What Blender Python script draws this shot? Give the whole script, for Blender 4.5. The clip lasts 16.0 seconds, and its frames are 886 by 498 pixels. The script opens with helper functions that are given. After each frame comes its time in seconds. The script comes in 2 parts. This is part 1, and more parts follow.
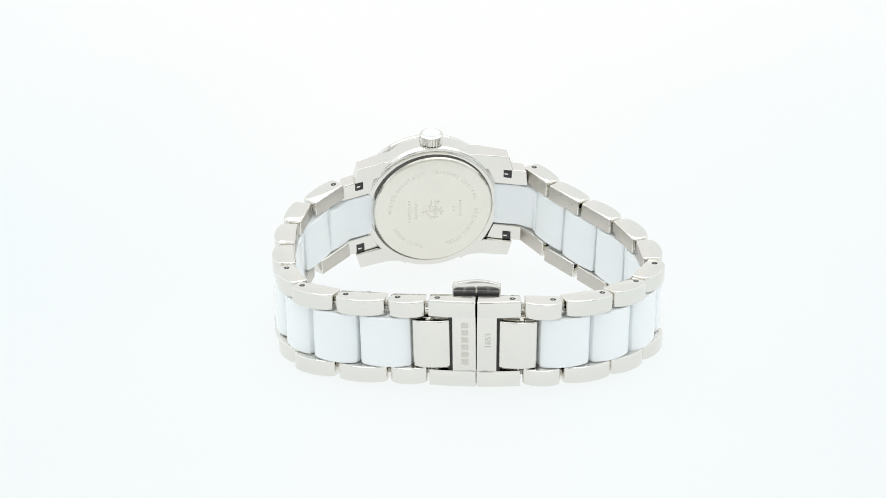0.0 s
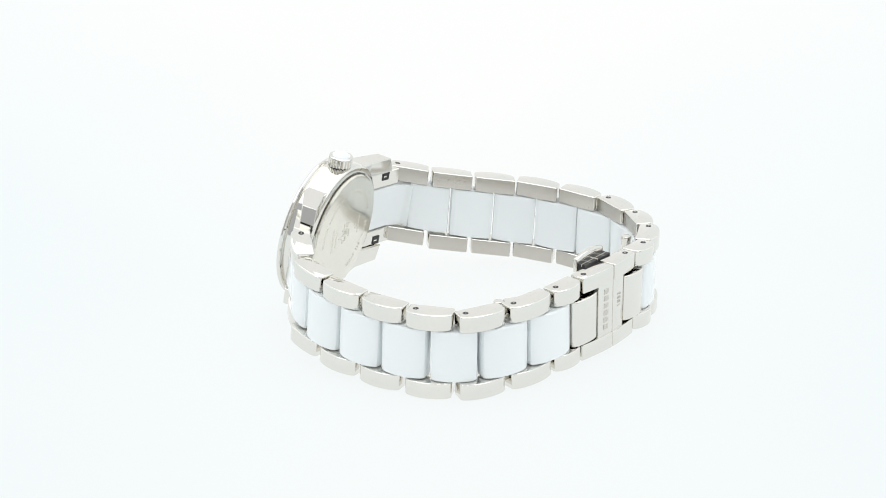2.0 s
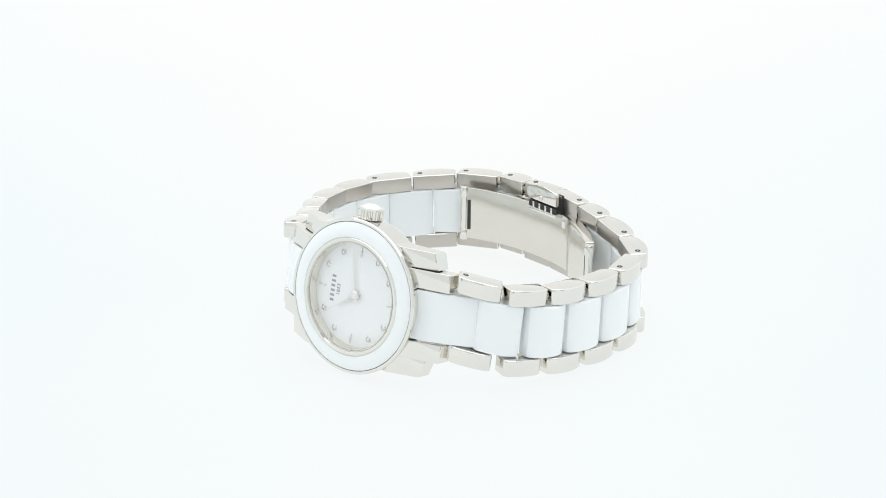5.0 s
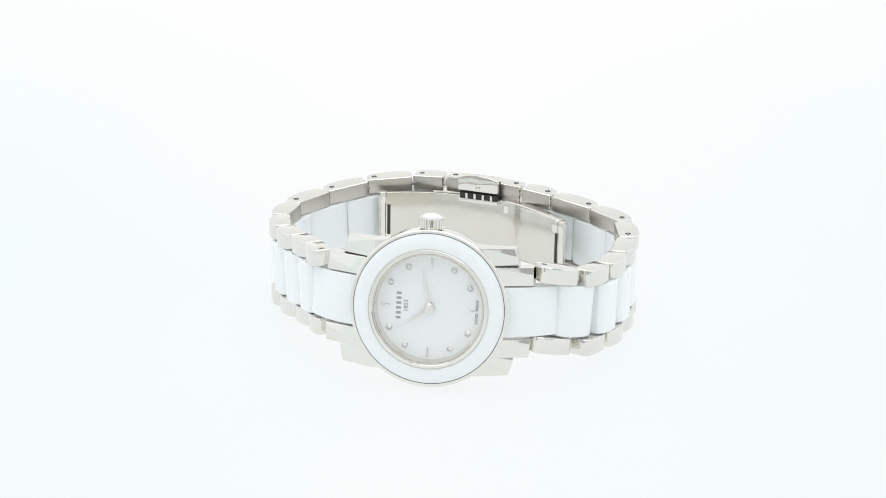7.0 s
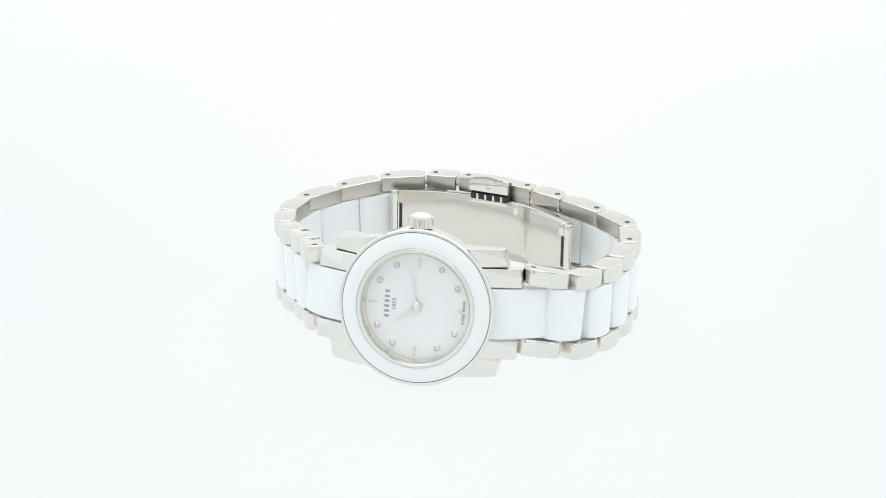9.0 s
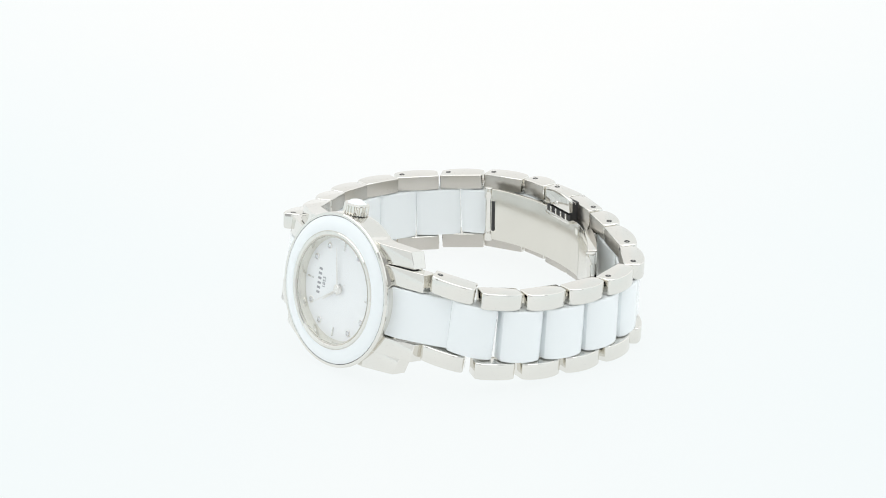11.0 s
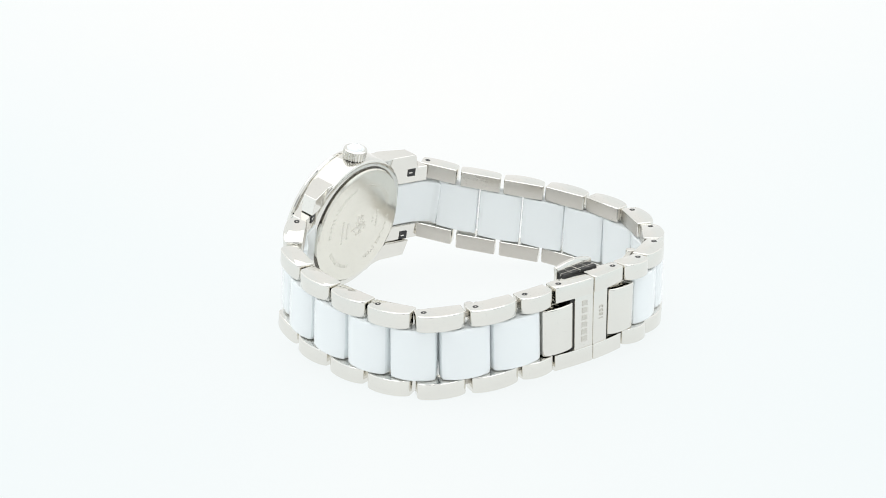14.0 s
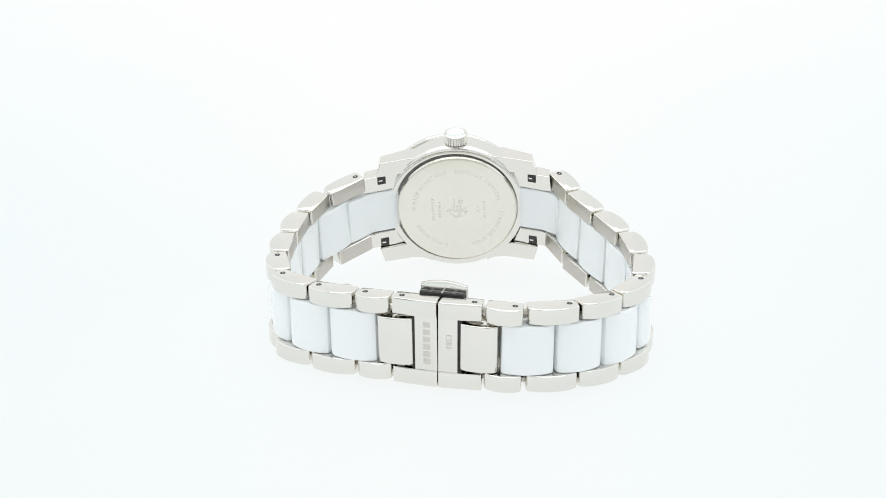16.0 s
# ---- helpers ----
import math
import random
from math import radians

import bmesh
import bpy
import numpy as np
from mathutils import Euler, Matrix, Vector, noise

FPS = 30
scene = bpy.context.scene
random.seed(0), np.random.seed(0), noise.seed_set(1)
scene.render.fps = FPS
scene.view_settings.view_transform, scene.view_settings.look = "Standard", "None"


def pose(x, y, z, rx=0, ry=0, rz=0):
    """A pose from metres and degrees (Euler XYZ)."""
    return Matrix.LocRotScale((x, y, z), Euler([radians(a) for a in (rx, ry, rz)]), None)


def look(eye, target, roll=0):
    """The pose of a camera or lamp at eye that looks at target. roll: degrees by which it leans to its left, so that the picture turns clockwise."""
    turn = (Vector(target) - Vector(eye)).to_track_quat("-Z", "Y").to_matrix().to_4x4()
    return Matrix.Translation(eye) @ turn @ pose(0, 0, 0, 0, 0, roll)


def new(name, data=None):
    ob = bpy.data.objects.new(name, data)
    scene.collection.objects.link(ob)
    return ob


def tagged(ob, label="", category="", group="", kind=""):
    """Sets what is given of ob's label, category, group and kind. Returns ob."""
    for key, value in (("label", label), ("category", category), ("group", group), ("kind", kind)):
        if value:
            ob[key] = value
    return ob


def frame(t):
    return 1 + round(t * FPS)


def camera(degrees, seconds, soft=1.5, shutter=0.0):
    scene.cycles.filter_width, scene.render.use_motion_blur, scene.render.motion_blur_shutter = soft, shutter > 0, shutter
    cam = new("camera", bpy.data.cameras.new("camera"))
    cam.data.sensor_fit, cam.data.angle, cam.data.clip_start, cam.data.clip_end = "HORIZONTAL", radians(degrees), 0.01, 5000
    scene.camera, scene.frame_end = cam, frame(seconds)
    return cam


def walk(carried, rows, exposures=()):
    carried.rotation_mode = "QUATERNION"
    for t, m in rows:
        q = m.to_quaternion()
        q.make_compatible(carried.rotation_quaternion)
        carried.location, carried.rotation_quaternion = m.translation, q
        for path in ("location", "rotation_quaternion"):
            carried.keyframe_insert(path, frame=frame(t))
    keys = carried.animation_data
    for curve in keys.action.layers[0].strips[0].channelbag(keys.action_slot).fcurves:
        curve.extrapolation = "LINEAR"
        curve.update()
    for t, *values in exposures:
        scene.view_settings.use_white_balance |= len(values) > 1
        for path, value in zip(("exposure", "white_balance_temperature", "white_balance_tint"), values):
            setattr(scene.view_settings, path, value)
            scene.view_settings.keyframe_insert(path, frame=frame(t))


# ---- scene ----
# The watch lies on edge on a slowly turning white table with added glow. Lengths below are in units of U metres.
U = 0.0011
GROUND = -11.4          # height of the table in the watch's own units
FOV = 23.43

cam = camera(FOV, 16.0, soft=1.0)
EYE = (0.0, -300.0 * U, (118.98 - GROUND) * U)
PITCH, PAN, ROLL = 0.37710, -0.00499, -0.26
AIM = (EYE[0] + math.sin(PAN) * math.cos(PITCH), EYE[1] + math.cos(PAN) * math.cos(PITCH), EYE[2] - math.sin(PITCH))
STAND = look(EYE, AIM, ROLL)
walk(cam, [(0.0, STAND), (16.0, STAND)])

# ---- light: a white light tent, assumed, its sheets all given a glow ----
world = bpy.data.worlds.new("tent_light")
scene.world = world
world.use_nodes = True
bg = world.node_tree.nodes["Background"]
bg.inputs[0].default_value = (0.95, 0.98, 1.0, 1)   # the dim unseen room beyond the added front curtains
bg.inputs[1].default_value = 0.5
scene.view_settings.exposure = 0.0


# ---- materials ----
def material(name, base, rough, metal=0.0, coat=0.0, grain=0.0, grain_scale=400.0, bump=0.0, stretch=(1, 1, 1), tint=None):
    m = bpy.data.materials.new(name)
    m.use_nodes = True
    nt = m.node_tree
    b = nt.nodes["Principled BSDF"]
    b.inputs["Base Color"].default_value = (*base, 1)
    b.inputs["Roughness"].default_value = rough
    b.inputs["Metallic"].default_value = metal
    b.inputs["Coat Weight"].default_value = coat
    b.inputs["Coat Roughness"].default_value = 0.05
    if grain:
        co = nt.nodes.new("ShaderNodeTexCoord")
        mp = nt.nodes.new("ShaderNodeMapping")
        mp.inputs["Scale"].default_value = stretch
        fine = nt.nodes.new("ShaderNodeTexNoise")
        fine.inputs["Scale"].default_value = grain_scale
        fine.inputs["Detail"].default_value = 4
        broad = nt.nodes.new("ShaderNodeTexNoise")
        broad.inputs["Scale"].default_value = grain_scale * 0.12
        broad.inputs["Detail"].default_value = 2
        add = nt.nodes.new("ShaderNodeMath")
        add.operation = "ADD"
        rng = nt.nodes.new("ShaderNodeMapRange")
        rng.inputs["From Min"].default_value, rng.inputs["From Max"].default_value = 0.6, 1.4
        rng.inputs["To Min"].default_value, rng.inputs["To Max"].default_value = max(0.02, rough - grain), rough + grain
        nt.links.new(co.outputs["Object"], mp.inputs["Vector"])
        nt.links.new(mp.outputs["Vector"], fine.inputs["Vector"])
        nt.links.new(co.outputs["Object"], broad.inputs["Vector"])
        nt.links.new(fine.outputs["Fac"], add.inputs[0])
        nt.links.new(broad.outputs["Fac"], add.inputs[1])
        nt.links.new(add.outputs[0], rng.inputs["Value"])
        nt.links.new(rng.outputs["Result"], b.inputs["Roughness"])
        if tint:
            mix = nt.nodes.new("ShaderNodeMix")
            mix.data_type = "RGBA"
            mix.inputs["A"].default_value = (*base, 1)
            mix.inputs["B"].default_value = (*tint, 1)
            nt.links.new(broad.outputs["Fac"], mix.inputs["Factor"])
            nt.links.new(mix.outputs["Result"], b.inputs["Base Color"])
        if bump:
            bp = nt.nodes.new("ShaderNodeBump")
            bp.inputs["Strength"].default_value = bump
            bp.inputs["Distance"].default_value = 0.00002
            nt.links.new(fine.outputs["Fac"], bp.inputs["Height"])
            nt.links.new(bp.outputs["Normal"], b.inputs["Normal"])
    return m


def glow(name, middle, side, strength):
    """A self-glowing white sheet: brightness painted as emission, whiter in the middle, cooler to the sides, a little
    uneven.
    """
    m = bpy.data.materials.new(name)
    m.use_nodes = True
    nt = m.node_tree
    b = nt.nodes["Principled BSDF"]
    # near-black base: the sheet's brightness and tint are put into the emission
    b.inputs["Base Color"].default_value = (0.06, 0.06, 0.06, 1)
    b.inputs["Roughness"].default_value = 0.7
    b.inputs["Specular IOR Level"].default_value = 0.1
    co = nt.nodes.new("ShaderNodeTexCoord")
    no = nt.nodes.new("ShaderNodeTexNoise")
    no.inputs["Scale"].default_value = 9.0
    no.inputs["Detail"].default_value = 3
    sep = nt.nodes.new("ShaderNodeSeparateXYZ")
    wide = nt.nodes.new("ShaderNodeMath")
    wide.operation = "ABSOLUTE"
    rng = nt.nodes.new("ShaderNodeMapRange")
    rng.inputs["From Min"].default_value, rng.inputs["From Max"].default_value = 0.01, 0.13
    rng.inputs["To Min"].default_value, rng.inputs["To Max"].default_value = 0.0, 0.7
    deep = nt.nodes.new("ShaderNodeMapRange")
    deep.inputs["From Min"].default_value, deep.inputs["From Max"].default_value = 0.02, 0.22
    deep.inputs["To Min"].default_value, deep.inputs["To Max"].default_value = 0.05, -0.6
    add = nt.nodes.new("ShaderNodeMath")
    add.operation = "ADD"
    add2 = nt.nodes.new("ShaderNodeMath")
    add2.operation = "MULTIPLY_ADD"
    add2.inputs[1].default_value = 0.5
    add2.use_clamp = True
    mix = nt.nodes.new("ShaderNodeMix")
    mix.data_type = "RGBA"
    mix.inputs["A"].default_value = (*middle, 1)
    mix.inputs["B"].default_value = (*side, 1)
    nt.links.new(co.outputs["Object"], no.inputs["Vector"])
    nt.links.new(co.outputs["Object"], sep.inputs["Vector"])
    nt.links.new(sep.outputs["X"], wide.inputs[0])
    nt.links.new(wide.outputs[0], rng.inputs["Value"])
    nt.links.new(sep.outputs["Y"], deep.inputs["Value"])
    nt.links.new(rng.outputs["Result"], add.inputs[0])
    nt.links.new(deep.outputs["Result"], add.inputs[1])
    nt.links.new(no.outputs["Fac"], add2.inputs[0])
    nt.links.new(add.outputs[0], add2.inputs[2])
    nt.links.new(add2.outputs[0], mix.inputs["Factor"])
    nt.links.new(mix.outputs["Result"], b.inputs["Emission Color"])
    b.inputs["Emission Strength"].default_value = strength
    return m


STEEL = material("polished_steel", (0.845, 0.827, 0.78), 0.07, 1.0, 0, 0.03, 900, 0.02, tint=(0.77, 0.754, 0.718))
BRUSHED = material("brushed_steel", (0.62, 0.592, 0.548), 0.34, 1.0, 0, 0.08, 900, 0.1, stretch=(1, 1, 12), tint=(0.55, 0.523, 0.484))
BACKSTEEL = material("satin_case_back_steel", (0.84, 0.82, 0.75), 0.2, 1.0, 0, 0.05, 1500, 0.03, tint=(0.80, 0.78, 0.71))
ENGRAVED = material("engraved_steel", (0.66, 0.64, 0.59), 0.4, 1.0, 0, 0.1, 2500, 0.2)
CERAMIC = material("white_ceramic", (0.915, 0.95, 0.96), 0.12, 0, 0.3, 0.03, 500, 0.0, tint=(0.905, 0.935, 0.95))
DIAL = material("pearl_white_dial", (0.95, 0.955, 0.96), 0.35, 0, 0.2, 0.1, 300, 0.0, tint=(0.91, 0.93, 0.94))
PLATE = material("satin_clasp_steel", (0.77, 0.75, 0.69), 0.2, 1.0, 0, 0.06, 1500, 0.04, stretch=(1, 1, 6), tint=(0.72, 0.70, 0.645))
BACKWORDS = material("etched_case_back_steel", (0.76, 0.74, 0.68), 0.4, 1.0, 0, 0.1, 2500, 0.2)
DARK = material("dark_recess", (0.03, 0.03, 0.03), 0.5, 0, 0, 0.1, 900)
INK = material("grey_print", (0.38, 0.38, 0.4), 0.4, 0, 0, 0.1, 2000)
# dark copy of the steel, with the shade of recesses in its colour
SHADESTEEL = material("shaded_steel", (0.17, 0.165, 0.16), 0.3, 1.0, 0, 0.08, 1500, 0.1)
MARKER = material("dark_edged_silver", (0.76, 0.75, 0.73), 0.25, 1.0, 0, 0.08, 2000)
GEM = material("clear_brilliant", (0.75, 0.76, 0.78), 0.05, 0.6, 1.0, 0.02, 900)
SILVER = material("silver_hand", (0.84, 0.82, 0.79), 0.3, 1.0, 0, 0.05, 2000)
# the table is no lamp; its overexposed white is painted as glow
SHEET = glow("self_glowing_sheet", (0.965, 0.975, 0.965), (0.86, 0.94, 0.955), 0.92)
# unseen roof, sides and front: glow added to light steel and ceramic
ROOF = glow("added_glow_roof", (0.985, 0.985, 0.98), (0.95, 0.98, 0.985), 1.6)
SIDES = glow("added_glow_sides", (0.985, 0.985, 0.98), (0.92, 0.97, 0.985), 1.05)
FRONT = glow("added_glow_front", (0.985, 0.985, 0.98), (0.94, 0.98, 0.985), 0.82)
GLASS = bpy.data.materials.new("clear_sapphire")
GLASS.use_nodes = True
gt = GLASS.node_tree
gt.nodes.clear()
gout, gmix = gt.nodes.new("ShaderNodeOutputMaterial"), gt.nodes.new("ShaderNodeMixShader")
gclear, ggloss = gt.nodes.new("ShaderNodeBsdfTransparent"), gt.nodes.new("ShaderNodeBsdfGlossy")
ggloss.inputs["Roughness"].default_value = 0.02
gface, gpow, gmad = gt.nodes.new("ShaderNodeLayerWeight"), gt.nodes.new("ShaderNodeMath"), gt.nodes.new("ShaderNodeMath")
gpow.operation, gmad.operation = "POWER", "MULTIPLY_ADD"
gpow.inputs[1].default_value, gmad.inputs[1].default_value, gmad.inputs[2].default_value = 4.0, 0.85, 0.04
gt.links.new(gface.outputs["Facing"], gpow.inputs[0])
gt.links.new(gpow.outputs[0], gmad.inputs[0])
gt.links.new(gmad.outputs[0], gmix.inputs[0])
gt.links.new(gclear.outputs[0], gmix.inputs[1])
gt.links.new(ggloss.outputs[0], gmix.inputs[2])
gt.links.new(gmix.outputs[0], gout.inputs[0])


# ---- mesh helpers ----
def part(name, bm, mat, parent, label="", smooth=True, angle=32, second=None):
    me = bpy.data.meshes.new(name)
    bm.to_mesh(me)
    bm.free()
    me.materials.append(mat)
    if second:
        me.materials.append(second)
    if smooth:
        me.polygons.foreach_set("use_smooth", [True] * len(me.polygons))
        me.set_sharp_from_angle(angle=radians(angle))
    ob = new(name, me)
    ob.parent = parent
    if label:
        tagged(ob, label)
    return ob


def settle(bm, m):
    """Bring a mesh built at working scale to its place, faces outwards."""
    bm.transform(Matrix.Scale(U, 4) @ m)
    if m.determinant() < 0:
        bmesh.ops.reverse_faces(bm, faces=bm.faces)
    return bm


def prism(outline, z0, z1, m, bevel=0.0, segs=2, inner=False):
    """An outline in the plane, drawn out from z0 to z1, rounded, and set by the matrix m (units of U)."""
    bm = bmesh.new()
    a = [bm.verts.new((x, y, z0)) for x, y in outline]
    b = [bm.verts.new((x, y, z1)) for x, y in outline]
    n = len(a)
    bm.faces.new(list(reversed(a)))
    bm.faces.new(b)
    for i in range(n):
        bm.faces.new((a[i], a[(i + 1) % n], b[(i + 1) % n], b[i]))
    bmesh.ops.recalc_face_normals(bm, faces=bm.faces)
    if bevel:
        sharp = [e for e in bm.edges if len(e.link_faces) == 2 and e.calc_face_angle(0) > 0.5]
        bmesh.ops.bevel(bm, geom=sharp, offset=bevel, segments=segs, profile=0.5, affect="EDGES", clamp_overlap=True)
    bmesh.ops.recalc_face_normals(bm, faces=bm.faces)
    if inner:                   # the flat side towards the wrist takes the second material
        bm.normal_update()
        for f in bm.faces:
            if f.normal.y < -0.9:
                f.material_index = 1
    return settle(bm, m)


def box(x0, x1, y0, y1, z0, z1, m, bevel=0.0, segs=2):
    return prism([(x0, y0), (x1, y0), (x1, y1), (x0, y1)], z0, z1, m, bevel, segs)


def lathe(profile, m, n=96, closed=True):
    """A ring turned about z from (radius, height) pairs."""
    bm = bmesh.new()
    rings = []
    for i in range(n):
        c, s = math.cos(2 * math.pi * i / n), math.sin(2 * math.pi * i / n)
        rings.append([bm.verts.new((r * c, r * s, z)) for r, z in profile])
    k = len(profile)
    for i in range(n):
        p, q = rings[i], rings[(i + 1) % n]
        for j in range(k if closed else k - 1):
            bm.faces.new((p[j], q[j], q[(j + 1) % k], p[(j + 1) % k]))
    bmesh.ops.remove_doubles(bm, verts=bm.verts, dist=1e-5)
    bmesh.ops.recalc_face_normals(bm, faces=bm.faces)
    return settle(bm, m)


def disc(r, z0, z1, m, n=96, bevel=0.0):
    return prism([(r * math.cos(2 * math.pi * i / n), r * math.sin(2 * math.pi * i / n)) for i in range(n)], z0, z1, m, bevel)


def letters(text, size, m, depth=0.03, bend=0.0, spread=1.0, heavy=0.0):
    """Raised letters of the built-in font in the x-y plane of m; bend: radius of the arc that they follow."""
    cu = bpy.data.curves.new("letters", "FONT")
    cu.body, cu.size, cu.extrude, cu.offset = text, size, depth, heavy
    cu.align_x, cu.align_y, cu.space_character = "CENTER", "CENTER", spread
    tmp = bpy.data.objects.new("letters", cu)
    me = bpy.data.meshes.new_from_object(tmp)
    bm = bmesh.new()
    bm.from_mesh(me)
    bpy.data.objects.remove(tmp)
    bpy.data.curves.remove(cu)
    bpy.data.meshes.remove(me)
    if bend:
        for v in bm.verts:
            r, a = bend + v.co.y, v.co.x / bend
            v.co.x, v.co.y = r * math.sin(a), r * math.cos(a)
    bm.transform(Matrix.Scale(U, 4) @ m)
    return bm


def axes(origin, x, y, z):
    m = Matrix((x, y, z)).transposed().to_4x4()
    m.translation = origin
    return m


# ---- the setting ----
def sheet(name, rows, label, mat):
    bm = bmesh.new()
    lines = [[bm.verts.new(p) for p in r] for r in rows]
    for p, q in zip(lines, lines[1:]):
        bm.faces.new((p[0], p[1], q[1], q[0]))
    me = bpy.data.meshes.new(name)
    bm.to_mesh(me)
    bm.free()
    me.materials.append(mat)
    me.polygons.foreach_set("use_smooth", [True] * len(me.polygons))
    return tagged(new(name, me), label, "backdrop" if name != "ground" else "ground", kind="structure")


def setting():
    """An assumed light tent: table and back in one curved sheet, with two sides, a roof and two front curtains added
    out of view as glowing panels, parted for the camera.
    """
    w = 0.7
    prof = [(-0.75, 0.0), (0.45, 0.0)] + [(0.45 + 0.3 * math.sin(a), 0.3 - 0.3 * math.cos(a)) for a in [i * math.pi / 24 for i in range(1, 13)]] + [(0.75, 0.9)]
    sheet("ground", [[(-w, y, z), (w, y, z)] for y, z in prof], "seamless white table sheet curving up behind, its brightness added as glow", SHEET)
    sheet("glow_panel_top", [[(-w, y, 0.9), (w, y, 0.9)] for y in (0.75, -0.5)], "unseen glowing roof panel, added to light the watch", ROOF)
    sheet("glow_panel_west", [[(-w, y, 0.0), (-w, y, 0.9)] for y in (-0.45, 0.75)], "unseen glowing side panel, added to light the watch", SIDES)
    sheet("glow_panel_east", [[(w, y, 0.0), (w, y, 0.9)] for y in (-0.45, 0.75)], "unseen glowing side panel, added to light the watch", SIDES)
    # unseen curtains added to brighten the reflections, with a dimmer slit between
    for side, name in ((-1, "glow_panel_south_west"), (1, "glow_panel_south_east")):
        sheet(name, [[(side * x, -0.46, 0.0), (side * x, -0.46, 0.9)] for x in (0.045, 0.4)], "unseen glowing front curtain, added to shape the reflections", FRONT)


setting()

# ---- the watch ----
watch = new("wristwatch")
tagged(watch, "steel and white ceramic bracelet watch resting on edge, clasp closed", "wristwatch")
LIFT = Matrix.Translation((0, 0, -GROUND))

# case frame: x to the right as one reads the face with the crown up, y to the crown, z out of the face
CX = Vector((-0.98590, -0.16535, -0.02555)).normalized()
CZ = Vector((-0.16717, 0.96727, 0.19088))
CZ = (CZ - CZ.dot(CX) * CX).normalized()
CY = CZ.cross(CX)
CASE = LIFT @ axes(Vector((-3.47, 21.01, -0.10)), CX, CY, CZ)      # middle between the four lugs
BODY = CASE @ Matrix.Translation((0.24, 0.2, 0.0))                  # axis of the round case
BACK = CASE @ Matrix.Translation((0.08, 0.2, 0.0))                  # the screwed back
FACE = CASE @ Matrix.Translation((0.62, 0.02, -0.5))                # dial, crystal and bezel


def rot(deg):
    return Matrix.Rotation(radians(deg), 4, "Z")


def case_parts():
    # middle of the case: a ring with a flat back rim
    body = part("case_body", lathe([(9.85, -2.1), (10.5, -2.06), (10.78, -1.9), (10.95, -1.5), (10.97, -1.1), (10.97, 1.7), (10.75, 1.95), (9.2, 1.95), (9.2, 1.0), (9.76, -1.5), (9.76, -2.02)], BODY), STEEL, watch, "polished steel case middle")
    part("bezel_rim", lathe([(10.4, 2.3), (10.85, 2.3), (11.16, 2.42), (11.3, 2.62), (11.3, 2.85), (11.15, 3.05), (10.85, 3.05), (10.76, 2.9)], FACE), STEEL, body, "thin steel rim round the ceramic ring")
    part("ceramic_ring", lathe([(8.5, 2.5), (10.7, 2.5), (10.78, 2.95), (10.6, 3.15), (9.75, 3.4), (8.8, 3.5), (8.64, 3.45)], FACE), CERAMIC, body, "glossy white ceramic bezel ring")
    part("bezel_joint", lathe([(10.7, 2.6), (10.9, 2.6), (10.9, 2.985), (10.7, 2.985)], FACE), DARK, body, "fine dark joint round the ceramic ring")
    part("bezel_joint", lathe([(8.5, 2.6), (8.7, 2.6), (8.7, 3.44), (8.54, 3.44)], FACE), ENGRAVED, body, "fine dark joint inside the ceramic ring")
    part("inner_ring", lathe([(7.75, 2.4), (8.5, 2.6), (8.58, 3.42), (8.45, 3.6), (8.1, 3.6), (7.8, 3.4)], FACE), STEEL, body, "polished steel inner ring")
    part("crystal_joint", lathe([(7.82, 3.3), (7.95, 3.3), (7.95, 3.56), (7.82, 3.5)], FACE), ENGRAVED, body, "fine grey joint round the crystal")
    part("rehaut", lathe([(7.5, 1.99), (7.78, 1.99), (7.78, 3.3), (7.72, 3.3)], FACE), BACKSTEEL, body, "steel ring sloping down to the dial")
    back = part("case_back", lathe([(0, -2.7), (8.9, -2.7), (9.3, -2.6), (9.5, -2.35), (9.5, -1.2), (0, -1.2)], BACK, closed=False), BACKSTEEL, watch, "satin steel case back with engraved ring of words")
    # the groove's shadow is painted as a dark grey ring
    part("back_groove", lathe([(9.4, -1.85), (9.95, -1.85), (9.95, -1.4), (9.4, -1.4)], BACK), SHADESTEEL, back, "groove round the case back, its shadow put into dark grey")
    # engraved words on the back, read from behind
    flip = BACK @ Matrix.Translation((0, 0, -2.71)) @ Matrix.Rotation(math.pi, 4, "Y")
    for text, a in (("SAPPHIRE CRYSTAL", -38), ("WATER RESISTANT", 52), ("STAINLESS STEEL", -128), ("SWISS MADE", 140)):
        part("engraved_words", letters(text, 0.95, flip @ rot(a), 0.012, 6.9, 1.2), BACKWORDS, back, "fine engraved words", smooth=False)
    for x, w in ((-3.9, 4.2), (-2.8, 3.0), (4.3, 3.2), (3.3, 1.2)):
        n = int(w / 0.5)
        for i in range(n):
            y = -w / 2 + (i + 0.5) * w / n
            part("engraved_mark", box(x - 0.2, x + 0.2, y - 0.14, y + 0.14, -0.01, 0.015, flip), BACKWORDS, back, "unreadable engraved mark", smooth=False)
    rnd = random.Random(5)
    for i in range(22):
        a, r = rnd.uniform(0, 6.28), rnd.uniform(0.2, 1.6)
        q = flip @ Matrix.Translation((r * math.cos(a), r * math.sin(a), 0)) @ rot(rnd.uniform(0, 180))
        part("engraved_emblem", box(-rnd.uniform(0.25, 0.7), 0.4, -0.13, 0.13, -0.01, 0.012 + 0.001 * i, q), BACKWORDS, back, "engraved stroke of the emblem", smooth=False)
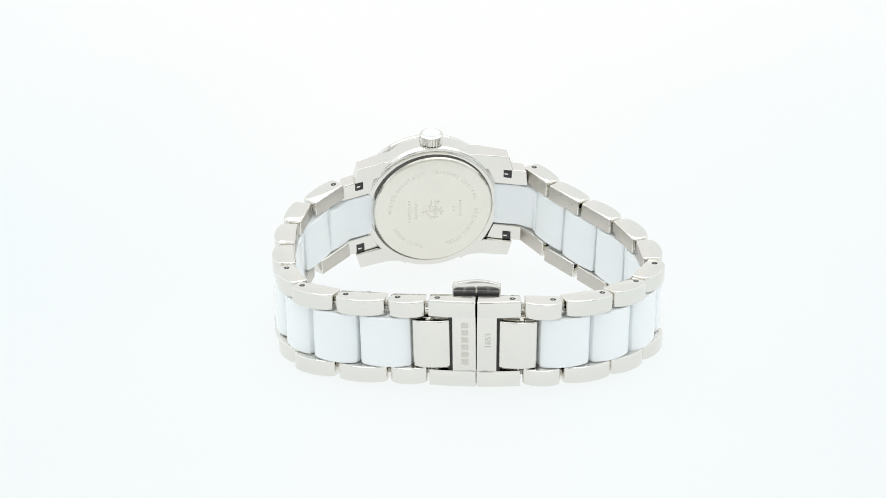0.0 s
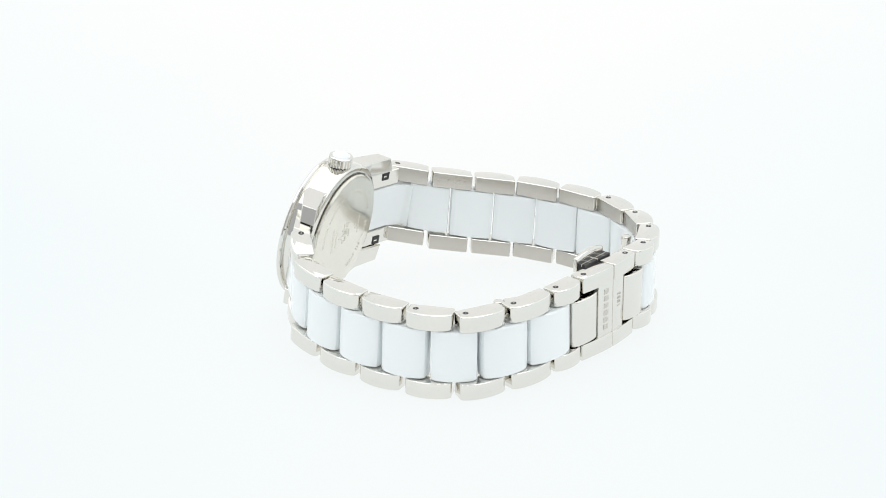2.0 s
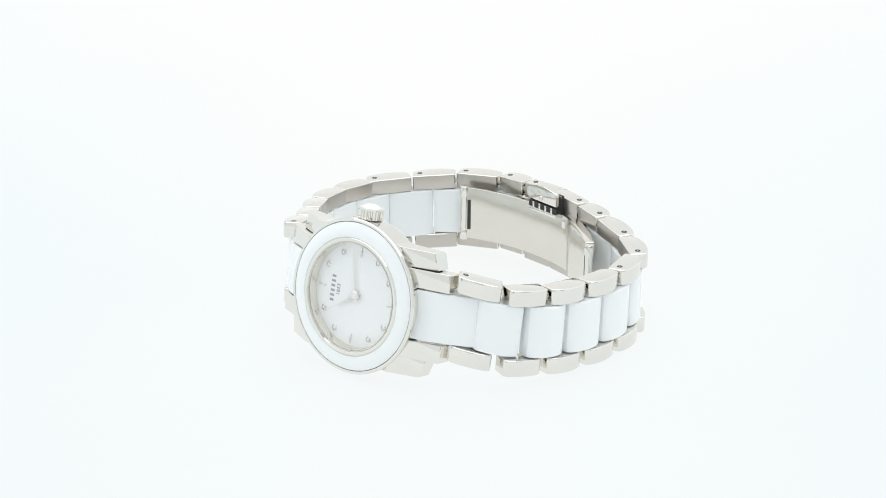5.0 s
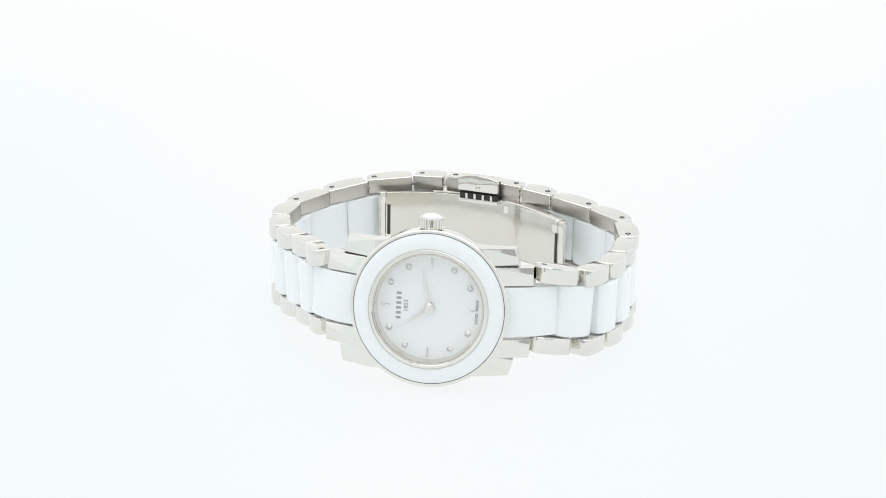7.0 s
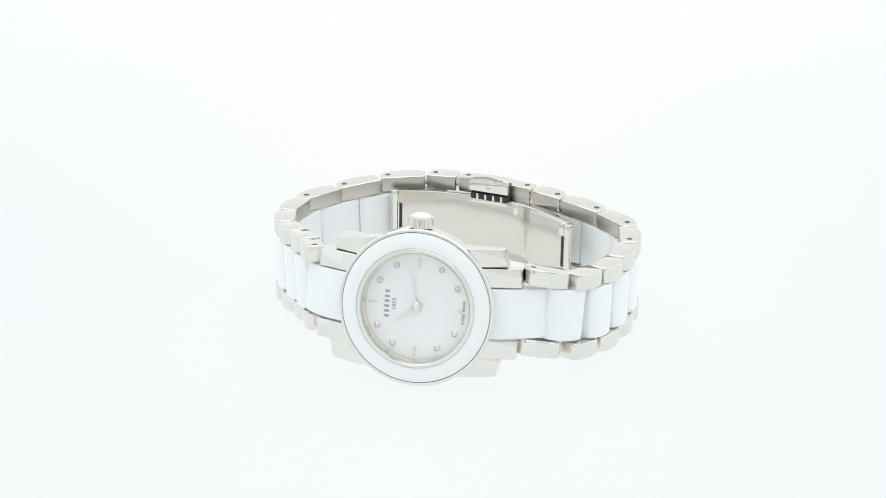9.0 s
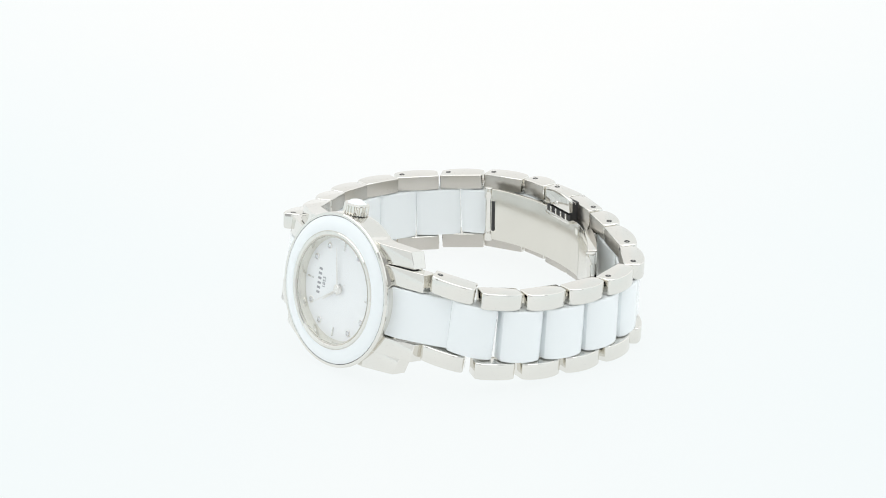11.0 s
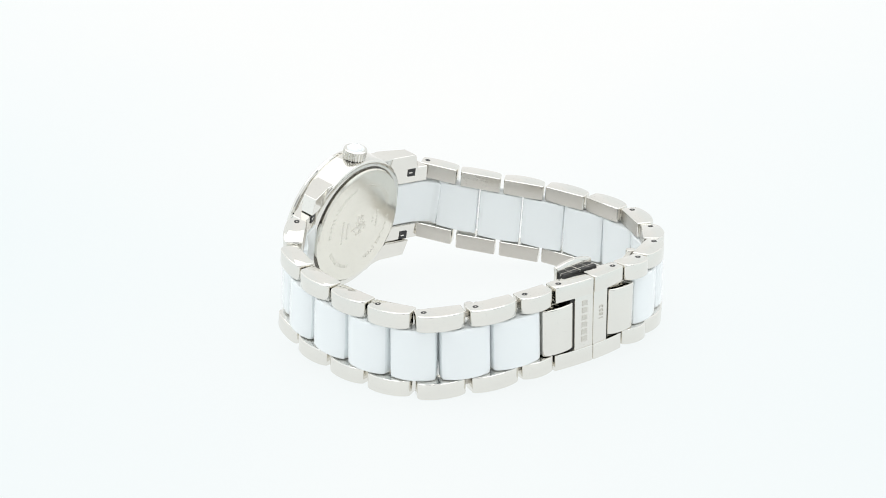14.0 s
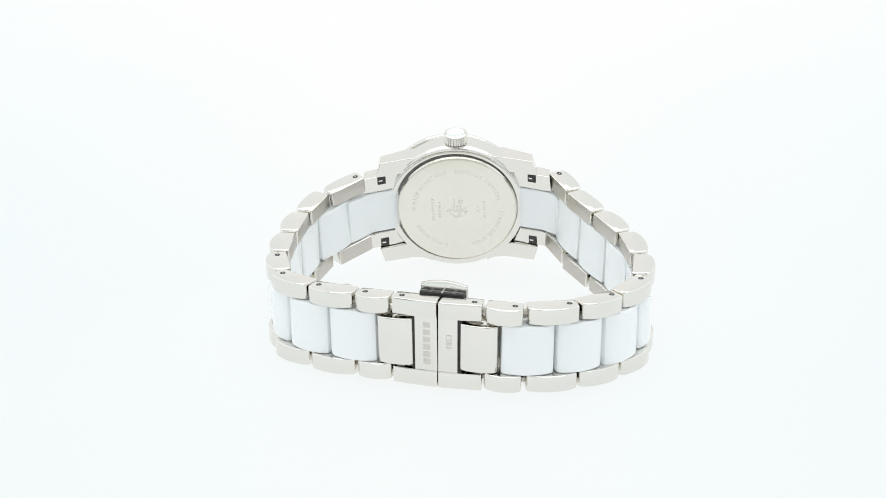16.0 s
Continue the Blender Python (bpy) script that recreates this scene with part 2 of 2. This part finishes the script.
    # four lugs, each a faceted block, and the end links below them
    for sx in (-1, 1):
        for sy in (-1, 1):
            drop = 0.0 if sy > 0 else 0.1
            low = 0.0 if sy > 0 else 0.2
            # the flank sweeps out of the round case in a hollow curve, runs straight and ends in a slanted tip
            outline = [(4.4, 10.0), (5.0, 9.62), (5.7, 9.36), (6.6, 9.18 + low * 0.5), (7.8, 9.08 + low), (12.0, 9.0 + low), (12.7, 6.58), (8.4, 6.52), (6.6, 7.4), (4.4, 8.6)]
            outline = [(sx * x, sy * (y + drop)) for x, y in outline]
            if sx * sy < 0:
                outline.reverse()
            bm = prism(outline, -1.8, 1.45, Matrix.Identity(4), 0.1, 2)
            bmesh.ops.bisect_plane(bm, geom=bm.verts[:] + bm.edges[:] + bm.faces[:], plane_co=(sx * 7.7 * U, 0, 0), plane_no=(1, 0, 0))
            for v in bm.verts:      # the front falls away towards the tip, the back goes down to the wrist
                f = max(0.0, (abs(v.co.x) / U - 7.7) / 4.6)
                v.co.z -= (2.25 if v.co.z > 0.0 else 1.4) * f * U
            bm.transform(Matrix.Scale(U, 4) @ CASE @ Matrix.Scale(1 / U, 4))
            lug = part("lug", bm, STEEL, watch, "faceted polished steel lug", angle=18)
            # near-black filler strip stands in for the shade of the open gap
            outline = [(8.9, 6.6), (12.4, 6.6), (12.4, 6.44), (8.9, 6.44)]
            outline = [(sx * x, sy * (y + drop)) for x, y in outline]
            if sx * sy < 0:
                outline.reverse()
            bm = prism(outline, -0.9, 1.3, Matrix.Identity(4))
            for v in bm.verts:
                f = (abs(v.co.x) / U - 7.7) / 4.6
                v.co.z -= (2.25 if v.co.z > 0.0 else 1.4) * f * U
            bm.transform(Matrix.Scale(U, 4) @ CASE @ Matrix.Scale(1 / U, 4))
            part("joint", bm, DARK, lug, "dark filler for the shade in the gap between lug and end link", smooth=False)
            outline = [(8.8, 6.46), (14.7, 6.46), (14.9, 3.8), (9.9, 3.8)]
            outline = [(sx * x, sy * (y + drop)) for x, y in outline]
            if sx * sy < 0:
                outline.reverse()
            bm = prism(outline, -1.7, 1.4, Matrix.Identity(4), 0.14, 2)
            for v in bm.verts:
                f = (abs(v.co.x) / U - 9.2) / 5.3
                v.co.z -= (2.4 if v.co.z > 0.0 else 1.9) * f * U
            bm.transform(Matrix.Scale(U, 4) @ CASE @ Matrix.Scale(1 / U, 4))
            end = part("end_link", bm, STEEL, watch, "polished steel end link against the case", angle=18)
            slope = CASE @ Matrix.Translation((sx * 11.85, sy * 5.75, -2.74)) @ Matrix.Rotation(sx * math.atan(1.9 / 5.3), 4, "Y")
            part("notch", box(-0.65, 0.65, -0.66, 0.66, -0.06, 0.4, slope), DARK, end, "dark square notch")
            part("spring_bar", box(-0.12, 0.5, -0.12, 0.12, -0.08, 0.2, slope, 0.03), STEEL, end, "end of the spring bar")
    # crown
    cm = CASE @ Matrix.Translation((0.0, 10.4, -0.1)) @ Matrix.Rotation(-math.pi / 2, 4, "X")
    teeth = []
    for i in range(88):
        r = 1.86 if (i // 2) % 2 else 1.6
        teeth.append((r * math.cos(2 * math.pi * i / 88), r * math.sin(2 * math.pi * i / 88)))
    crown = part("crown", prism(teeth, 0.8, 2.12, cm, 0.0), STEEL, watch, "fluted steel crown", smooth=False)
    part("crown_collar", prism([(x * 0.97, y * 0.97) for x, y in teeth], 0.05, 0.5, cm), STEEL, crown, "fluted collar below the crown", smooth=False)
    part("crown_gap", disc(1.55, 0.45, 0.8, cm, 48), DARK, crown, "dark gap under the crown")
    part("crown_cap", lathe([(1.2, 2.1), (1.78, 2.13), (1.8, 2.28), (1.55, 2.38), (1.2, 2.38)], cm, 64), STEEL, crown)
    part("crown_cabochon", lathe([(1.45, 2.3), (1.3, 2.5), (0.95, 2.72), (0.5, 2.86), (0, 2.9)], cm, 48, closed=False), CERAMIC, crown, "domed white ceramic stud")


def dial_parts():
    dial = part("dial", disc(7.72, 1.7, 1.97, FACE), DIAL, watch, "pearl white dial with brilliants at the hours")
    face = FACE @ Matrix.Translation((0, 0, 1.97))
    twelve = face @ rot(90)         # twelve o'clock points to the reader's left
    for h in range(1, 13):
        a = twelve @ rot(-30 * h)
        if h % 3 == 0:
            part("hour_bar", box(-0.1, 0.1, 5.75, 7.1 if h != 6 else 6.5, 0.0, 0.16, a, 0.03), MARKER, dial, "slim silver hour bar")
        else:
            seat = a @ Matrix.Translation((0, 6.52, 0))
            part("brilliant", lathe([(0.40, 0.0), (0.40, 0.1), (0.22, 0.24), (0, 0.24)], seat, 8, closed=False), GEM, dial, "small clear brilliant", angle=5)
            part("brilliant_seat", lathe([(0.38, 0.0), (0.47, 0.0), (0.47, 0.08), (0.40, 0.14)], seat, 20), SILVER, dial)
    # the maker's name as plain bars, the year and the words at six
    for i in range(6):
        part("name_bar", box(-1.97 + 0.71 * i, -1.62 + 0.71 * i, 4.12, 4.82, 0.0, 0.02, twelve), INK, dial, "plain grey bar of the printed name", smooth=False)
    part("year_print", letters("1853", 0.8, twelve @ Matrix.Translation((0, 3.4, 0.01)), 0.01, 0, 1.1, 0.02), INK, dial, "printed year", smooth=False)
    for text, x in (("SWISS", -1.05), ("MADE", 0.85)):
        part("origin_print", letters(text, 0.55, twelve @ Matrix.Translation((x, -6.75, 0.01)), 0.01, 0, 1.05, 0.022), INK, dial, "printed word", smooth=False)

    def hand(name, deg, length, tail, width, z, label):
        m = face @ rot(deg) @ Matrix.Translation((0, 0, z))
        out = [(-width * 0.5, -tail), (width * 0.5, -tail), (width, length * 0.35), (width * 0.35, length), (-width * 0.35, length), (-width, length * 0.35)]
        part(name, prism(out, 0, 0.07, m, 0.015, 1), SILVER, dial, label)
    hand("hour_hand", 129, 3.8, 0.9, 0.2, 0.25, "slim silver hour hand")
    hand("minute_hand", 12.8, 6.0, 0.9, 0.16, 0.4, "slim silver minute hand")
    hand("seconds_hand", 126, 6.4, 2.2, 0.05, 0.55, "thin silver seconds hand")
    part("hand_hub", lathe([(0, 0.1), (0.72, 0.1), (0.72, 0.5), (0.5, 0.66), (0.2, 0.68), (0, 0.62)], face, 32, closed=False), SILVER, dial, "round silver hub")
    g = part("crystal", lathe([(7.74, 3.1), (7.74, 3.45), (7.6, 3.55), (4.0, 3.6), (0, 3.61)], FACE, closed=False), GLASS, watch, "clear flat sapphire crystal")
    g.visible_shadow = False


case_parts()
dial_parts()

# ---- bracelet: pins from the case to the clasp (x, y, height of the link's upper face) ----
LEFT = [(-18.65, 14.1, 5.5), (-23.5, 9.3, 3.75), (-25.0, 3.0, 2.7), (-25.1, -4.0, 2.0), (-24.3, -11.0, 1.65), (-21.6, -17.6, 1.6), (-15.2, -21.3, 1.8), (-7.8, -23.5, 2.25), (-2.2, -24.6, 2.6), (3.3, -25.1, 2.7)]
RIGHT = [(12.95, 20.1, 6.15), (16.9, 14.7, 4.95), (21.7, 9.7, 3.75), (26.2, 4.4, 2.75), (29.0, -2.2, 1.95), (29.6, -9.2, 1.5), (26.3, -16.1, 1.55), (21.1, -21.6, 2.05), (14.0, -24.9, 2.4), (8.3, -25.2, 2.65), (3.3, -25.1, 2.7)]
WIDE, ROW, THICK = 13.05, 2.5, 2.9

def breadth(k, last, side):
    """The bracelet's height on edge: a little less beside the case and towards the clasp."""
    return 12.9 if k == 0 else 12.95 + (0.2 if side > 0 and k < 6 else 0.0) - 0.4 * max(0.0, (k - 4) / (last - 5))


CREST = 1.95        # the outer face stands this far outside the pins
BEFORE = 1.25       # the link reaches this far past its pin towards the case
SHIFT = 2.2         # the middle links are set on by this much


def frame_between(a, b, side, lean=0.0):
    """Axes at a: x along the bracelet to b, y outwards, z up; lean: how far it still leans with the case."""
    a, b = Vector(a), Vector(b)
    t = (b - a).normalized()
    up = Vector((0, 0, 1)).lerp(CY, lean)
    up = (up - 0.45 * up.dot(t) * t).normalized()       # the pins stay nearly parallel from link to link
    out = up.cross(t).normalized() * side
    return a, t, up, out


def link_outline(x0, x1, bulge, thick, hollow=0.0, crest=CREST):
    """A link seen from its edge: gently domed outside, flat or a little domed inside."""
    pts = [(x0 + 0.1, -thick / 2), (x1 - 0.1, -thick / 2)]
    if hollow:
        pts = [(x0 + (x1 - x0) * u, -thick / 2 + hollow * (2 * u - 1) ** 2) for u in (0.0, 0.12, 0.25, 0.4, 0.6, 0.75, 0.88, 1.0)]
    n = 14
    for i in range(n + 1):
        u = 1 - i / n
        x = x0 + (x1 - x0) * u
        e = (2 * u - 1)
        pts.append((x, crest - bulge * e * e - 0.25 * e ** 8))
    return pts


def placed(a, t, up, out, side):
    # x along, y outwards, z up (mirrored chains keep a right-handed frame by turning z)
    return LIFT @ axes(a, t, out, up)


def block(outline, z0, z1, m, bevel, segs=2):
    return prism(outline, z0, z1, m, bevel, segs, inner=True)


def chain(pins, side):
    pts = [Vector(p) for p in pins]
    last = len(pts) - 1
    for k in range(last - 1):                       # the last stretch is the clasp
        lean = (0.36, 0.34, 0.3, 0.24, 0.16, 0.07)[k] if side < 0 and k < 6 else 0.0
        a, t, up, out = frame_between(pts[k], pts[k + 1], side, lean)
        length = (pts[k + 1] - pts[k]).length
        m = placed(a, t, up, out, side)
        end = length - BEFORE - 0.4
        tall = breadth(k, last, side)
        o = link_outline(-BEFORE if k else -1.0, end, 0.75 if k > 1 else 0.4, THICK, 0.0, CREST if k > 1 else 1.75)
        for z0, z1, where in ((-ROW, 0, "upper"), (-tall, -tall + ROW, "lower")):
            link = part("bracelet_link", block(o, z0, z1, m, 0.26, 3), STEEL, watch, "polished steel outer link of the %s row" % where, angle=20, second=BRUSHED)
            if where == "upper" and (k == 0 or k >= last - 5):
                part("pin_hole", disc(0.42, 0.0, 0.012, m, 20), DARK, link, "dark pin hole")
                part("pin_end", disc(0.11, 0.005, 0.02, m, 12), ENGRAVED, link)
            if k >= last - 4:
                part("hinge_tab", box(end - 0.6, end + 0.7, -1.05, -0.35, z0 + 0.85, z1 - 0.95, m, 0.1), BRUSHED, link, "small steel hinge between links")
        # middle link, from a little past this pin to a little past the next
        p = pts[k] + t * SHIFT
        a2, t2, up2, out2 = frame_between(pts[k + 1], pts[k + 2], side)
        q = pts[k + 1] + t2 * SHIFT
        a3, t3, up3, out3 = frame_between(p, q, side, lean * 0.9)
        l3 = (q - p).length
        m3 = placed(a3, t3, up3, out3, side)
        metal = k == last - 2
        o = link_outline(0.0, l3 - (0.26 if not metal else 0.4), 0.75 if not metal else 0.4, THICK - 0.2, 0.0 if metal else 0.35, 2.05 if not metal else 1.85)
        if metal:
            part("middle_link", block(o, -tall + ROW + 0.15, -ROW - 0.4, m3, 0.2, 3), STEEL, watch, "polished steel middle link beside the clasp", second=BRUSHED)
        else:
            part("middle_link", prism(o, -tall + ROW + 0.12, -ROW - 0.12, m3, 0.25, 2), CERAMIC, watch, "glossy white ceramic middle link", angle=21)
    # first middle link, fast to the case
    inv = (LIFT.inverted() @ CASE).inverted()
    drop = Vector((0, 0, -WIDE / 2))
    h = inv @ (pts[0] + drop)
    d = (inv.to_3x3() @ (pts[1] - pts[0])).normalized()
    hx, hz = abs(h.x), h.z
    dx, dz = abs(d.x), d.z
    r = 1.3
    ex, ez = hx + (SHIFT - 0.25) * dx, hz + (SHIFT - 0.25) * dz
    o = [(9.3, -1.9), (13.5, -3.3), (hx - 0.5, hz - 1.25), (ex + r * dz, ez - r * dx)]
    p0, p1, p2 = Vector((12.5, 0.15)), Vector((hx + 0.5, hz + 1.75)), Vector((ex - r * dz * 0.85, ez + r * dx * 0.85))
    for i in range(9):
        u = 1 - i / 8
        o.append(tuple((1 - u) ** 2 * p0 + 2 * u * (1 - u) * p1 + u * u * p2))
    o.append((9.3, 1.2))
    turn = CASE @ Matrix.Rotation(math.pi / 2, 4, "X")      # outline x, y -> case x, z
    sx = 1 if h.x > 0 else -1
    o = [(sx * x, z) for x, z in o]
    if sx < 0:
        o.reverse()
    part("middle_link", prism(o, -3.62, 3.62, turn, 0.25, 3), CERAMIC, watch, "glossy white ceramic end link against the case", angle=50)


chain(LEFT, -1)
chain(RIGHT, 1)


def join(*bms):
    out = bms[0]
    for other in bms[1:]:
        me = bpy.data.meshes.new("joined")
        other.to_mesh(me)
        other.free()
        out.from_mesh(me)
        bpy.data.meshes.remove(me)
    return out


def ribbon(path, z0, z1, thick, m, bevel=0.12):
    """A bent plate along a path in the plane, standing from z0 to z1."""
    pts = [Vector((x, y)) for x, y in path]
    fine = []
    for i in range(len(pts) - 1):
        p0, p1, p2, p3 = pts[max(i - 1, 0)], pts[i], pts[i + 1], pts[min(i + 2, len(pts) - 1)]
        for j in range(5):
            u = j / 5
            fine.append(0.5 * ((2 * p1) + (p2 - p0) * u + (2 * p0 - 5 * p1 + 4 * p2 - p3) * u * u + (3 * p1 - p0 - 3 * p2 + p3) * u ** 3))
    fine.append(pts[-1])
    a, b = [], []
    for i, p in enumerate(fine):
        d = (fine[min(i + 1, len(fine) - 1)] - fine[max(i - 1, 0)]).normalized()
        n = Vector((-d.y, d.x)) * thick / 2
        a.append(tuple(p + n))
        b.append(tuple(p - n))
    return prism(a + b[::-1], z0, z1, m, bevel)


def clasp():
    seam = Vector(LEFT[-1])
    for pins, side in ((LEFT, -1), (RIGHT, 1)):
        a, t, up, out = frame_between(pins[-2], pins[-1], side)
        m = placed(a, t, up, out, side)
        length = (seam - a).length - 0.06
        o = link_outline(-BEFORE, length, 0.0, THICK, 0.0, THICK / 2)
        o = [(x, y if y < 0 else THICK / 2 - (0.45 * ((length - x) / (length + BEFORE)) ** 2)) for x, y in o]
        plate = [(SHIFT - 0.06, -THICK / 2), (length, -THICK / 2), (length, THICK / 2 - 0.14), (SHIFT - 0.06, THICK / 2 - 0.22)]
        half = part("clasp_half", join(block(o, -ROW, 0, m, 0.2), block(o, -WIDE, -WIDE + ROW, m, 0.2), block(plate, -WIDE + ROW - 0.3, -ROW + 0.3, m, 0.1)), STEEL, watch, "polished steel half of the folding clasp", second=BRUSHED)
        part("pin_hole", disc(0.42, 0.0, 0.012, m, 20), DARK, half, "dark pin hole")
        part("pin_end", disc(0.11, 0.005, 0.02, m, 12), ENGRAVED, half)
        part("slot", box(SHIFT - 0.6, SHIFT, -THICK / 2 + 0.3, THICK / 2 - 0.6, -WIDE + ROW, -ROW, m), DARK, half, "dark slot beside the plate")
        # writing on the plate, reading upwards
        o3 = a + t * (length - 1.6) - up * WIDE / 2 + out * (THICK / 2 - 0.17)
        right = Vector((1, 0, 0)) - out * out.x
        right = (right - up * right.dot(up)).normalized()
        write = LIFT @ axes(o3, up, -right, out)
        if side < 0:
            for i in range(6):
                part("name_bar", box(-3.1 + 1.12 * i, -2.3 + 1.12 * i, -0.55, 0.45, -0.03, 0.06, write, 0.02, 1), ENGRAVED, half, "plain raised bar of the maker's name")
        else:
            part("year_relief", letters("1853", 1.15, write @ Matrix.Translation((0.6, 0, 0)), 0.06, 0, 1.05), ENGRAVED, half, "raised year on the plate", smooth=False)
    # folding plates inside the bracelet, hinged at the middle
    lean = LIFT @ Matrix.Rotation(radians(-1.1), 4, "Y")
    plate = part("folding_plate", ribbon([(18.6, -19.2), (15.0, -20.9), (11.5, -22.0), (7.5, -22.7), (3.4, -22.9), (-0.5, -22.6), (-2.8, -22.0), (-4.6, -20.6), (-6.6, -19.7), (-9.4, -18.4), (-12.2, -16.9)], -8.6, 0.15, 0.7, lean), PLATE, watch, "bent steel folding plate of the clasp")
    part("clasp_arm", ribbon([(0.0, -23.1), (-2.5, -22.6), (-5.0, -21.6), (-8.5, -19.7), (-11.8, -17.4)], -2.0, 0.3, 1.5, lean, 0.2), STEEL, plate, "thick bright steel arm of the clasp")
    for x, y, ang in ((18.7, -19.1, 26), (-12.3, -16.8, -32)):
        base = lean @ Matrix.Translation((x, y, 0)) @ rot(ang)
        part("hinge_barrel", join(disc(0.75, -1.5, 0.3, base, 24, 0.15), disc(0.75, -8.9, -7.3, base, 24, 0.15)), STEEL, plate, "round steel hinge barrel")
        part("hinge_bar", disc(0.6, -7.3, -1.5, base, 24), STEEL, plate, "steel hinge bar")
        s = -1 if x > 0 else 1
        part("slot", box(s * 0.75, s * 1.25, 0.28, 0.45, -7.0, -1.9, base), DARK, plate, "dark slot in the plate")
    # catch in the middle, rising over the upper edge
    m = LIFT @ Matrix.Translation((3.3, -22.6, 0)) @ rot(-2)
    arch = [(-3.4, 0.95), (3.4, 0.95), (3.4, 3.1)] + [(3.4 - 6.8 * i / 8, 3.1 + 0.55 * math.sin(math.pi * i / 8)) for i in range(1, 8)] + [(-3.4, 3.1)]
    up = m @ Matrix.Rotation(math.pi / 2, 4, "X")
    catch = part("clasp_catch", prism(arch, -1.0, -0.3, up @ Matrix.Translation((0, 0.5, 0)), 0.12), STEEL, watch, "arched steel catch plate inside the clasp")
    part("catch_boss", lathe([(0.42, 0.0), (0.36, 0.14), (0.2, 0.2), (0, 0.21)], m @ Matrix.Translation((0, 1.0, 2.1)) @ Matrix.Rotation(-math.pi / 2, 4, "X"), 20, closed=False), STEEL, catch, "small round boss on the catch")
    # solid block: the shade inside the well is put into its near-black colour
    part("catch_well", box(-3.2, 3.2, -1.0, 0.35, 0.2, 2.9, m), DARK, catch, "solid block behind the catch plate, near-black for the shade of a well")
    part("catch_rail", box(-3.25, 3.25, -0.4, -0.3, 2.6, 2.93, m), ENGRAVED, catch)
    part("catch_rib", box(-0.12, 0.12, -1.0, 0.35, 2.6, 2.94, m), ENGRAVED, catch)
    for x in (-1.7, 1.7):
        for y in (-0.7, 0.0):
            part("catch_stud", disc(0.3, 2.8, 2.93, m @ Matrix.Translation((x, y, 0)), 16), SHADESTEEL, catch)
    part("catch_grille", box(-3.2, 3.2, 0.2, 0.7, 0.1, 1.0, m), DARK, catch, "dark gap below the catch plate")
    for x in (-2.2, -0.8, 0.6, 2.0):
        part("catch_tooth", box(x - 0.2, x + 0.2, 0.3, 0.85, 0.1, 1.0, m, 0.05), STEEL, catch)
    part("catch_bar", box(-3.3, 3.3, 0.1, 0.95, -0.5, 0.12, m, 0.08), STEEL, catch)


clasp()


def motions():
    turn = [(0.0, 0.0), (0.5, 13.15), (1.0, 27.21), (1.5, 40.26), (2.0, 54.38), (2.5, 67.47), (3.0, 81.52), (3.5, 94.62), (4.0, 108.42), (4.2, 113.51),
            (4.7, 125.4), (5.25, 136.57), (5.8, 145.9), (6.3, 152.75), (6.5, 155.22), (7.0, 160.69), (7.5, 164.47), (7.75, 165.2), (8.0, 164.99), (8.5, 161.38), (9.0, 156.2), (9.2, 153.68),
            (9.7, 146.7), (10.25, 138.0), (10.8, 127.3), (11.3, 115.69), (11.5, 110.62), (12.0, 96.87), (12.5, 83.79), (13.0, 69.57), (13.5, 56.31), (14.0, 42.38),
            (14.5, 29.34), (15.0, 15.33), (15.5, 2.37), (16.0, -11.73)]
    walk(watch, [(t, pose(0, 0, 0, 0, 0, a)) for t, a in turn])


motions()
